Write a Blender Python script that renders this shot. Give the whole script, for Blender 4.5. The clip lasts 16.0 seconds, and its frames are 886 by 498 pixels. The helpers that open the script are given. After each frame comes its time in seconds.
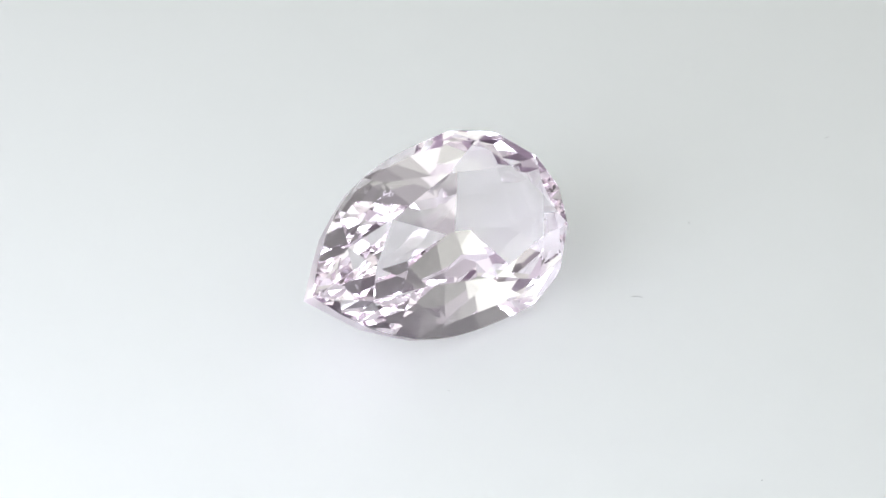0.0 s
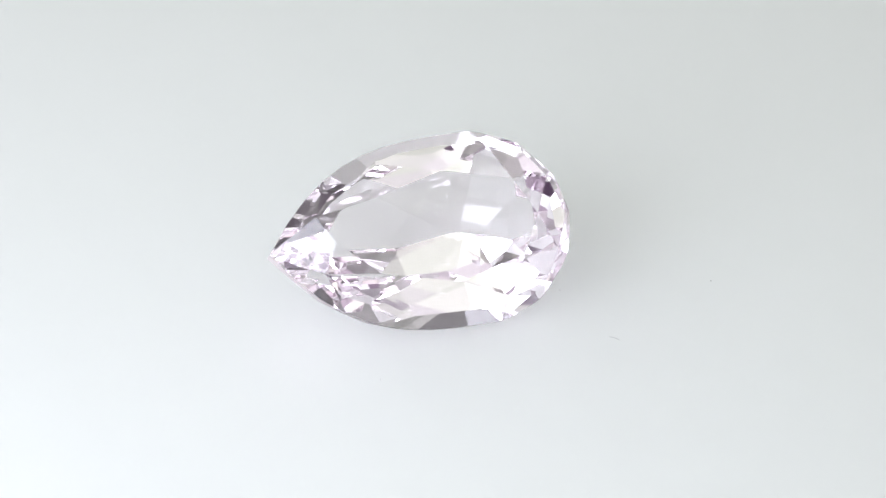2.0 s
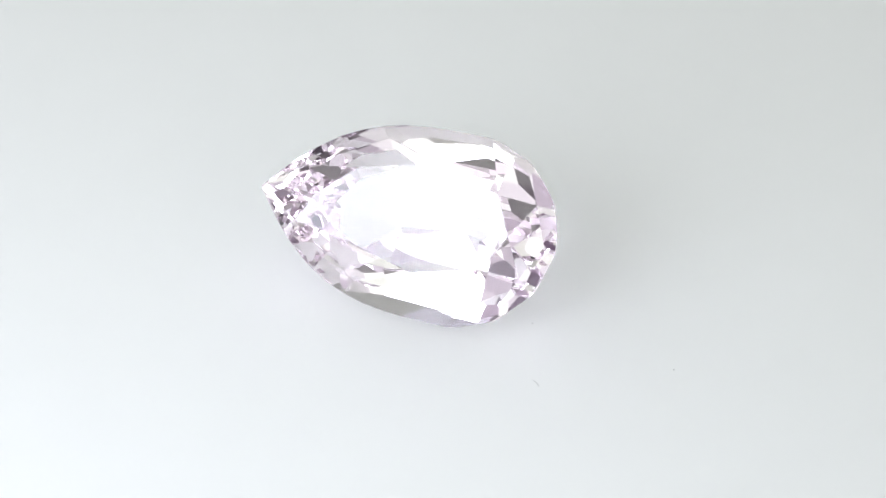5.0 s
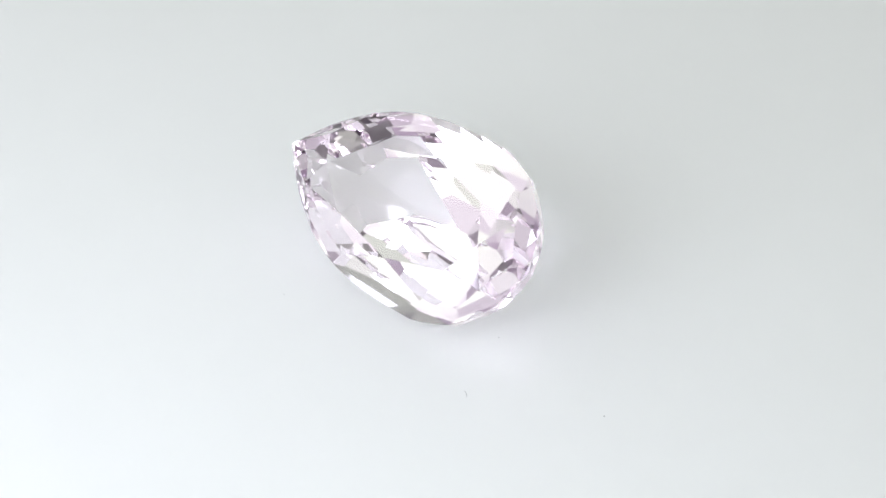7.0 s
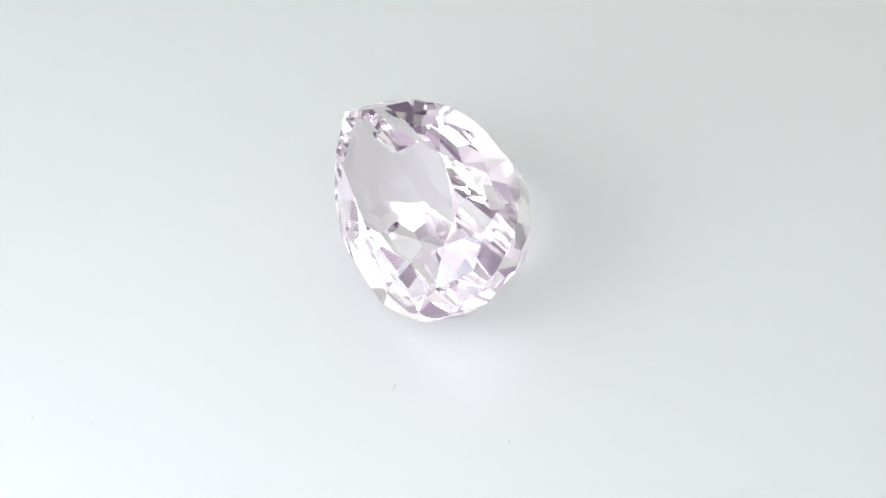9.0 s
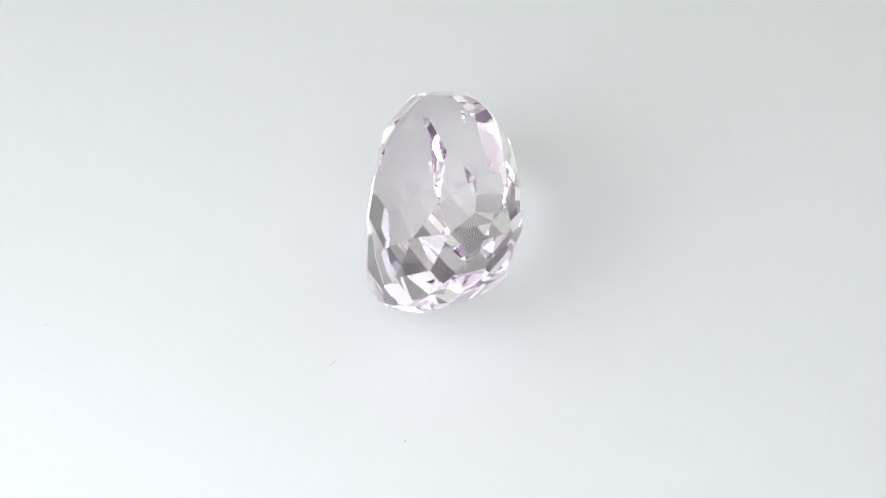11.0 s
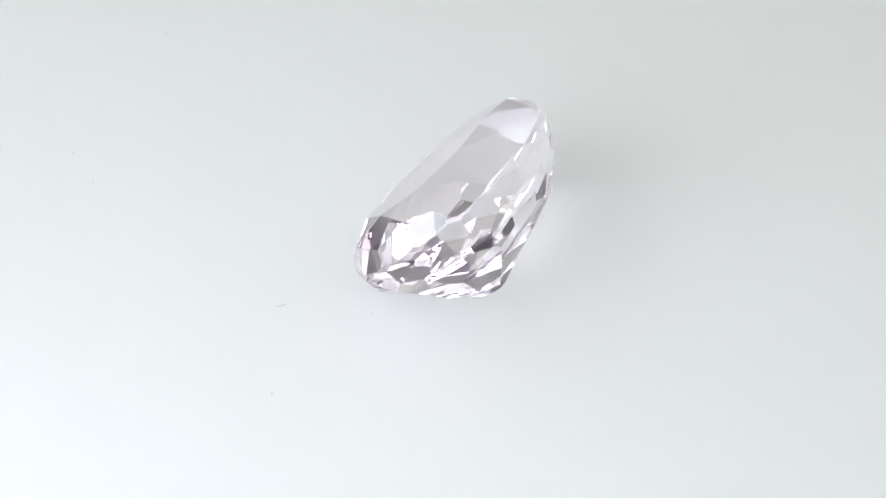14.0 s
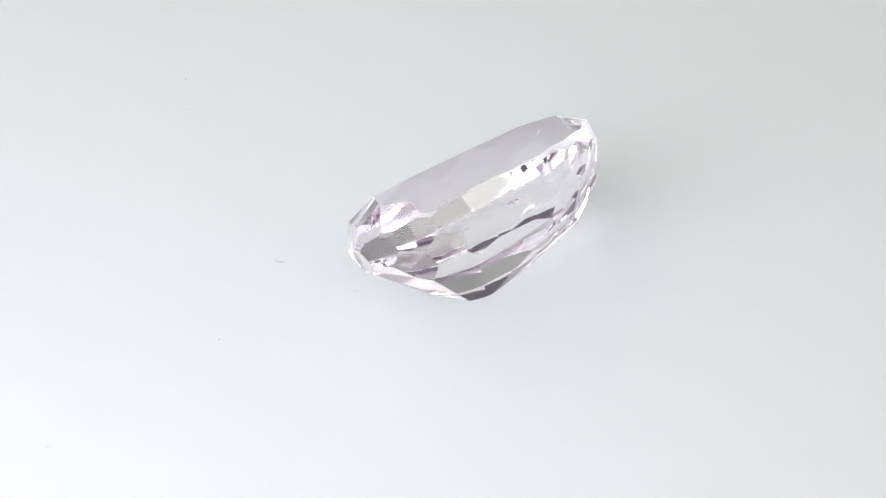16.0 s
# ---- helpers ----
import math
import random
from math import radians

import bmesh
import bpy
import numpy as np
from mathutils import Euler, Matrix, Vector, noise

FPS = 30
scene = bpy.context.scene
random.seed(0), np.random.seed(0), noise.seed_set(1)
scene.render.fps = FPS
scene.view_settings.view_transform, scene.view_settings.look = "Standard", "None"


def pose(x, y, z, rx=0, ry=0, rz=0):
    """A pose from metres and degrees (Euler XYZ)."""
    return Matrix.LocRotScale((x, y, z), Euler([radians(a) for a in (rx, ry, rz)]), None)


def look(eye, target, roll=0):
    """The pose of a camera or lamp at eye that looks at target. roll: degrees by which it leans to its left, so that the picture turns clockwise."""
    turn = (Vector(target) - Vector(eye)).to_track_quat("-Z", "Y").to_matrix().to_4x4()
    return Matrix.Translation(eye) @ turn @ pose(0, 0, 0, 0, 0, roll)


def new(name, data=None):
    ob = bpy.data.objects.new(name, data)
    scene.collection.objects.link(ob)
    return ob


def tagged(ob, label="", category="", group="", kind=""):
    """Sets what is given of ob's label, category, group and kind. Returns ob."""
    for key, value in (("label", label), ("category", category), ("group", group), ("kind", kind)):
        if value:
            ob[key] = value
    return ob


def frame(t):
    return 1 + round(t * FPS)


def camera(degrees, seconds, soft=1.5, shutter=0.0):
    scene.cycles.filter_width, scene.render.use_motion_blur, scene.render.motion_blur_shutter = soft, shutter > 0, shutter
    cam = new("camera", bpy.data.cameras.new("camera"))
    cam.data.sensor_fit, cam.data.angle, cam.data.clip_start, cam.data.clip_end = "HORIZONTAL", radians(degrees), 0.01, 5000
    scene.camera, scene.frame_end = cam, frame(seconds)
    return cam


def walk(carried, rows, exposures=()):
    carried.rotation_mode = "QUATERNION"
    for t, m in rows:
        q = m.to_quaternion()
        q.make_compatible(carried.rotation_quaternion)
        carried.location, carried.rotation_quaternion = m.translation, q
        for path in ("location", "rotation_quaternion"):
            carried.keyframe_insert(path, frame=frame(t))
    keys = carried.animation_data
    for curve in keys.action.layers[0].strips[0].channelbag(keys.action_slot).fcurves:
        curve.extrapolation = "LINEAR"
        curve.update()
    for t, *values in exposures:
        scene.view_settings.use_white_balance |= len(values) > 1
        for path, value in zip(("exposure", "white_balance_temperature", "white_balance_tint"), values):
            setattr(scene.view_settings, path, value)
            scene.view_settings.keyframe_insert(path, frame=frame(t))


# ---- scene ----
MM = 0.001
# ---- camera: fixed on a stand, looking down at the turntable ----
LIFT, FAR = radians(37.87), 119.2 * MM
cam = camera(16.636, 16.0, soft=1.5)
RIGHT_OFF, UP_OFF = 0.585 * MM, -1.11 * MM
eye = Vector((-RIGHT_OFF, -FAR * math.cos(LIFT) - UP_OFF * math.sin(LIFT), FAR * math.sin(LIFT) - UP_OFF * math.cos(LIFT)))
stand = Matrix.LocRotScale(eye, Euler((math.pi / 2 - LIFT, 0, 0)), None)
walk(cam, [(0, stand), (16, stand)], [(0, 0.43), (16, 0.43)])
TURN = 11.1  # degrees each second, clockwise from above

# ---- light: one soft lamp on the left, an unseen dim room put into the world colour ----
world = bpy.data.worlds.new("world")
scene.world = world
world.use_nodes = True
nodes, link = world.node_tree.nodes, world.node_tree.links.new
coord, split, ramp = nodes.new("ShaderNodeTexCoord"), nodes.new("ShaderNodeSeparateXYZ"), nodes.new("ShaderNodeValToRGB")
link(coord.outputs["Generated"], split.inputs[0]), link(split.outputs["Z"], ramp.inputs[0])
ramp.color_ramp.elements[0].position, ramp.color_ramp.elements[1].position = 0.0, 0.9
# purple low down is added to tint the dark facets lilac
ramp.color_ramp.elements[0].color, ramp.color_ramp.elements[1].color = (0.055, 0.035, 0.062, 1), (0.875, 0.935, 0.84, 1)
ramp.color_ramp.elements.new(0.22).color = (0.26, 0.21, 0.275, 1)
ramp.color_ramp.elements.new(0.45).color = (0.645, 0.635, 0.655, 1)
link(ramp.outputs[0], nodes["Background"].inputs[0])
# world light shaped for facet contrast: bright in front left, dark beyond right
across, depth = nodes.new("ShaderNodeVectorMath"), nodes.new("ShaderNodeMapRange")
across.operation, depth.interpolation_type = "DOT_PRODUCT", "SMOOTHSTEP"
across.inputs[1].default_value = (0.6, 0.8, 0.0)
for i, value in enumerate((-0.8, 0.7, 1.36, 0.22)):
    depth.inputs[i + 1].default_value = value
link(coord.outputs["Generated"], across.inputs[0]), link(across.outputs["Value"], depth.inputs[0])
link(depth.outputs[0], nodes["Background"].inputs[1])


def area(name, at, aim, size, power, colour):
    lamp = bpy.data.lights.new(name, "AREA")
    lamp.shape, lamp.size, lamp.energy, lamp.color = "DISK", size, power, colour
    ob = new(name, lamp)
    ob.matrix_world = look(at, aim)
    return ob


area("softbox_lamp", (-0.050, -0.056, 0.049), (0, 0, 0), 0.07, 0.070, (0.825, 0.875, 1.0))


scene.cycles.max_bounces = scene.cycles.transmission_bounces = 32
scene.cycles.glossy_bounces = 16
scene.cycles.caustics_refractive = scene.cycles.caustics_reflective = True
scene.cycles.blur_glossy = 0.0
scene.cycles.sample_clamp_indirect = 0.0


# ---- materials ----
def material(name, colour, rough=0.5):
    m = bpy.data.materials.new(name)
    m.use_nodes = True
    b = m.node_tree.nodes["Principled BSDF"]
    b.inputs["Base Color"].default_value = (*colour, 1)
    b.inputs["Roughness"].default_value = rough
    return m, b, m.node_tree


def mottled(name, colour, vary, scale, rough=0.5, bump=0.0, fine=8.0):
    """A surface with two scales of unevenness."""
    m, b, tree = material(name, colour, rough)
    nodes, link = tree.nodes, tree.links.new
    coord = nodes.new("ShaderNodeTexCoord")
    big, small = nodes.new("ShaderNodeTexNoise"), nodes.new("ShaderNodeTexNoise")
    big.inputs["Scale"].default_value, small.inputs["Scale"].default_value = scale, scale * fine
    for n in (big, small):
        n.inputs["Detail"].default_value = 4
        link(coord.outputs["Object"], n.inputs["Vector"])
    mix = nodes.new("ShaderNodeMix")
    mix.data_type = "FLOAT"
    mix.inputs[0].default_value = 0.4
    link(big.outputs["Fac"], mix.inputs[2]), link(small.outputs["Fac"], mix.inputs[3])
    ramp = nodes.new("ShaderNodeValToRGB")
    ramp.color_ramp.elements[0].position, ramp.color_ramp.elements[1].position = 0.3, 0.7
    ramp.color_ramp.elements[0].color = (*[c * (1 - vary) for c in colour], 1)
    ramp.color_ramp.elements[1].color = (*colour, 1)
    link(mix.outputs[0], ramp.inputs[0]), link(ramp.outputs[0], b.inputs["Base Color"])
    if bump:
        bp = nodes.new("ShaderNodeBump")
        bp.inputs["Strength"].default_value, bp.inputs["Distance"].default_value = bump, 0.0002
        link(small.outputs["Fac"], bp.inputs["Height"]), link(bp.outputs[0], b.inputs["Normal"])
    return m


WHITE = mottled("white_acrylic", (0.70, 0.705, 0.698), 0.015, 60, 0.45)
# opal acrylic: light spreads a few millimetres inside it
opal = WHITE.node_tree.nodes["Principled BSDF"]
opal.inputs["Subsurface Weight"].default_value = 0.92
opal.inputs["Subsurface Radius"].default_value = (1.0, 1.0, 1.0)
opal.inputs["Subsurface Scale"].default_value = 0.030
TABLE = mottled("pale_table_laminate", (0.55, 0.56, 0.55), 0.05, 20, 0.5)
DUST = mottled("pale_dust", (0.72, 0.70, 0.70), 0.1, 900, 0.9)
LINT = mottled("grey_lint", (0.32, 0.31, 0.31), 0.2, 900, 0.9)


def gem_material(name="pale_pink_crystal", rough=0.0):
    """Clear crystal that takes a little pink at each bounce."""
    m = bpy.data.materials.new(name)
    m.use_nodes = True
    nodes = m.node_tree.nodes
    nodes.remove(nodes["Principled BSDF"])
    glass = nodes.new("ShaderNodeBsdfGlass")
    glass.inputs["Color"].default_value = (0.995, 0.978, 0.991, 1)
    glass.inputs["Roughness"].default_value, glass.inputs["IOR"].default_value = rough, 1.58
    m.node_tree.links.new(glass.outputs[0], nodes["Material Output"].inputs["Surface"])
    return m


GEM = gem_material()
GIRDLE = gem_material("ground_crystal", 0.30)


# ---- building ----
def part(name, bm, mat, parent, label=""):
    me = bpy.data.meshes.new(name)
    bm.to_mesh(me)
    bm.free()
    me.materials.append(mat)
    ob = new(name, me)
    ob.parent = parent
    return tagged(ob, label)


def box(name, lo, hi, mat, label, category):
    bm = bmesh.new()
    bmesh.ops.create_cube(bm, size=1)
    for v in bm.verts:
        v.co = Vector([lo[i] if v.co[i] < 0 else hi[i] for i in range(3)])
    ob = part(name, bm, mat, None, label)
    return tagged(ob, "", category, "", "structure")


def disc(bm, radius, z0, z1, bevel, steps=160):
    """A round slab with a rounded rim."""
    rings = [(0, z0), (radius - bevel, z0), (radius, z0 + bevel), (radius, z1 - bevel), (radius - bevel * 0.3, z1 - bevel * 0.3), (radius - bevel, z1), (0, z1)]
    made = []
    for r, z in rings:
        if r == 0:
            made.append([bm.verts.new((0, 0, z))])
        else:
            made.append([bm.verts.new((r * math.cos(2 * math.pi * i / steps), r * math.sin(2 * math.pi * i / steps), z)) for i in range(steps)])
    for a, b in zip(made, made[1:]):
        for i in range(steps):
            j = (i + 1) % steps
            loop = [a[i % len(a)], a[j % len(a)], b[j % len(b)], b[i % len(b)]]
            loop = list(dict.fromkeys(loop))
            bm.faces.new(loop)
    bmesh.ops.recalc_face_normals(bm, faces=bm.faces)


# ---- the worktop ----
box("table_top", (-0.5, -0.4, -0.061), (0.5, 0.4, -0.031), TABLE, "pale laminate worktop under the turntable", "table")

# ---- the turntable ----
turntable = tagged(new("turntable"), "round white acrylic display turntable, slowly turning", "turntable")
bm = bmesh.new()
disc(bm, 0.100, -0.020, 0.0, 0.001)
part("platter", bm, WHITE, turntable)
bm = bmesh.new()
disc(bm, 0.075, -0.0309, -0.0201, 0.001)
part("base", bm, WHITE, turntable)


def grain(size, seed):
    """An uneven speck of dust."""
    rng = random.Random(seed)
    bm = bmesh.new()
    bmesh.ops.create_icosphere(bm, subdivisions=1, radius=size / 2)
    for v in bm.verts:
        v.co *= rng.uniform(0.7, 1.15)
        v.co.z = v.co.z * 0.6 + size * 0.3
    low = min(v.co.z for v in bm.verts)
    bmesh.ops.translate(bm, verts=bm.verts, vec=(0, 0, -low))
    return bm


# ---- the gemstone: sizes in millimetres ----
TABLE_AT = 1.406
LONG, ROUND, HALF, BELLY, FULL = 8.046, 3.804, 3.752, 3.062, 1.923
LEAN = (-0.778, -0.004, 3.771)
# crown, one side from the tip to the round end: table corners, star points, and their stations along the girdle
CORNERS = ((5.6, 0.0), (4.1, 1.42), (1.15, 2.15), (-1.5, 1.47), (-2.25, 0.0))
STARS = ((6.2, 1.1, 1.178), (3.45, 2.85, 0.646), (-0.85, 2.95, 0.816), (-2.95, 1.45, 0.936))
MAIN_AT, STAR_AT = (0, 0.095, 0.245, 0.385, 0.5), (0.045, 0.155, 0.315, 0.445)
EDGE, EDGE_TIP = 0.022, 0.501
# levels of the pavilion: scale of the girdle outline, height, shift to the tip, rise at the tip, shift aside, stretch of the tip half
BELLY_TOP = (1.0, -0.022, 0.0, -0.302, 0.0, 1.0)
BELLY_BREAK = (0.916, -1.141, 0.01, -0.288, -0.003, 1.009)
BELLY_LOW = (0.65, -2.107, -0.137, -1.485, -0.225, 1.008)
CULET = (0.074, -4.161, 0.275, 0.0, 0.302, 1.008)


def outline(s):
    """The pear's edge at s from 0 (tip) by 0.5 (round end) to 1: its point and outward direction."""
    def at(s):
        side = 1 if s % 1 <= 0.5 else -1
        k = 2 * (s % 1) if side > 0 else 2 - 2 * (s % 1)
        if k < 0.6:
            x = LONG * (1 - k / 0.6)
            y = HALF * (1 - (x / LONG) ** BELLY)
        else:
            a = (k - 0.6) / 0.4 * math.pi / 2
            x, y = -ROUND * math.sin(a) ** (2 / FULL), HALF * max(0.0, math.cos(a)) ** (2 / FULL)
        return Vector((x, side * y))
    e = 0.004
    tangent = at(s + e) - at(s - e)
    return at(s), Vector((tangent.y, -tangent.x)).normalized()


def cut_stone(planes):
    """The body that is left of a block after grinding it at each plane (point, outward direction, kind)."""
    bm = bmesh.new()
    bmesh.ops.create_cube(bm, size=40)
    kind = bm.faces.layers.int.new("kind")
    for point, way, k in planes:
        cut = bmesh.ops.bisect_plane(bm, geom=bm.verts[:] + bm.edges[:] + bm.faces[:], dist=1e-5, plane_co=point, plane_no=way, clear_outer=True)
        edges = [e for e in cut["geom_cut"] if isinstance(e, bmesh.types.BMEdge)]
        if len(edges) > 2:
            for f in bmesh.ops.edgeloop_fill(bm, edges=edges)["faces"]:
                f[kind] = k
    bmesh.ops.remove_doubles(bm, verts=bm.verts, dist=0.003)
    bmesh.ops.recalc_face_normals(bm, faces=bm.faces)
    return bm, kind


def facets():
    rng = random.Random(5)
    planes = [(Vector((0, 0, TABLE_AT)), Vector((0, 0, 1)), 0), (Vector((LONG + 0.1, 0, 0)), Vector((1, 0, 0)), 2)]

    def level(p, contour):
        scale, z, ahead, nose, aside, stretch = contour
        return Vector((p.x * scale * (stretch if p.x > 0 else 1) + ahead, p.y * scale + aside, z + nose * max(0, p.x / LONG) ** 2))

    def tier(count, shift, foot, top, kind):
        """A row of facets along the outline, each leaning from one level to the next.
        The lower ones are ground a little off their true angle, as by hand."""
        for i in range(count):
            p, n = outline((i + shift) / count)
            a, b = level(p, foot), level(p, top)
            lean = math.atan2((a - b).xy.dot(n), abs(b.z - a.z)) + (radians(rng.uniform(-1, 1)) if kind == 3 else 0)
            planes.append((a, Vector((n.x * math.cos(lean), n.y * math.cos(lean), -math.sin(lean))), kind))

    def crown(a, b, c):
        """A crown facet through three meeting points."""
        way = (b - a).cross(c - a).normalized()
        planes.append((a, way if way.z > 0 else -way, 1))

    def edge(s, side):
        p = outline(s)[0]
        return Vector((p.x, side * p.y, EDGE + EDGE_TIP * max(0, p.x / LONG) ** 2))

    tier(32, 0.5, (1, 0, 0, 0, 0, 1), (1, 1, 0, 0, 0, 1), 2)
    for side in (1, -1):
        corner = [Vector((x, side * y, TABLE_AT)) for x, y in CORNERS]
        star = [Vector((x, side * y, z)) for x, y, z in STARS]
        for i in range(4):
            crown(corner[i], corner[i + 1], star[i])
            for j in (i, i + 1):
                crown(star[i], edge(MAIN_AT[j], side), edge(STAR_AT[i], side))
        for i in (1, 2, 3):
            crown(corner[i], star[i - 1], star[i])
    for i, j in ((0, 0), (4, 3)):
        x, y, z = STARS[j]
        crown(Vector((*CORNERS[i], TABLE_AT)), Vector((x, y, z)), Vector((x, -y, z)))
    tier(16, 0.5, BELLY_TOP, BELLY_BREAK, 3)
    tier(16, 0.0, BELLY_BREAK, BELLY_LOW, 3)
    tier(8, 0.0, BELLY_LOW, CULET, 3)
    return planes


def gemstone():
    gem = tagged(new("gemstone"), "pale pink pear-cut faceted gemstone leaning on the white turntable", "gemstone")
    bm, kind = cut_stone(facets())
    turn = Euler(LEAN).to_matrix()
    for v in bm.verts:
        v.co = turn @ v.co
    low = min(v.co.z for v in bm.verts)
    for v in bm.verts:
        v.co = Vector((v.co.x, v.co.y, v.co.z - low)) * MM
    for k, name in enumerate(("table", "crown", "girdle", "pavilion")):
        piece = bm.copy()
        layer = piece.faces.layers.int["kind"]
        bmesh.ops.delete(piece, geom=[f for f in piece.faces if f[layer] != k], context="FACES")
        part(name, piece, GIRDLE if k == 2 else GEM, gem, "thin frosted girdle band" if k == 2 else "")
    # grains of dust on the table facet
    rng = random.Random(11)
    for i in range(7):
        at = turn @ Vector((rng.uniform(-2.0, 3.0), rng.uniform(-1.5, 1.5), TABLE_AT))
        speck = grain(rng.uniform(0.02, 0.05) * MM, i)
        for v in speck.verts:
            v.co = turn @ v.co + Vector((at.x, at.y, at.z - low)) * MM
        part("dust_grain", speck, DUST, gem, "pale dust grain")
    bm.free()
    return gem


stone = gemstone()


# ---- lint on the platter ----
def fibre(length, bend, thick, seed):
    """A thin curved thread lying on the platter."""
    rng = random.Random(seed)
    bm = bmesh.new()
    steps, rings = 14, []
    for i in range(steps + 1):
        u = i / steps - 0.5
        c = Vector((u * length, bend * (0.25 - u * u) * 4 + rng.uniform(-1, 1) * thick * 0.3, thick * 0.5))
        r = thick * 0.5 * (1 - 0.8 * abs(2 * u) ** 3)
        rings.append([bm.verts.new(c + Vector((0, math.cos(a) * r, math.sin(a) * r))) for a in (0.2, 1.77, 3.34, 4.91)])
    for a, b in zip(rings, rings[1:]):
        for i in range(4):
            bm.faces.new((a[i], a[(i + 1) % 4], b[(i + 1) % 4], b[i]))
    bm.faces.new(rings[0][::-1]), bm.faces.new(rings[-1])
    return bm


lint = []
for x, y, heading, length, bend, thick in ((6.97, -1.29, -4, 0.46, 0.07, 0.022), (15.47, 9.37, 40, 0.30, 0.03, 0.015)):
    ob = part("lint_fibre", fibre(length * MM, bend * MM, thick * MM, len(lint)), LINT, None, "tiny curved grey lint fibre lying on the white platter")
    tagged(ob, "", "lint", "lint on the platter")
    lint.append((ob, x, y, heading))
for x, y, size in ((9.3, 3.5, 0.06), (11.04, -14.14, 0.07), (4.43, -20.83, 0.06), (10.97, -11.88, 0.05), (4.01, 0.72, 0.05), (-0.36, -6.88, 0.04)):
    ob = part("dust_speck", grain(size * MM, len(lint)), LINT, None, "tiny grey dust speck lying on the white platter")
    tagged(ob, "", "dust", "dust on the platter")
    lint.append((ob, x, y, 0))


def motions():
    """All that lies on the platter turns with it."""
    def spin(ob, x, y, z, heading):
        rows = []
        for i in range(33):
            a = radians(-TURN * i / 2)
            rows.append((i / 2, pose(x * math.cos(a) - y * math.sin(a), x * math.sin(a) + y * math.cos(a), z, 0, 0, heading - TURN * i / 2)))
        walk(ob, rows)
    spin(turntable, 0, 0, 0, 0)
    spin(stone, 0.874 * MM, -0.515 * MM, 0.00001, 0)
    for ob, x, y, heading in lint:
        spin(ob, x * MM, y * MM, 0.00001, heading)


motions()
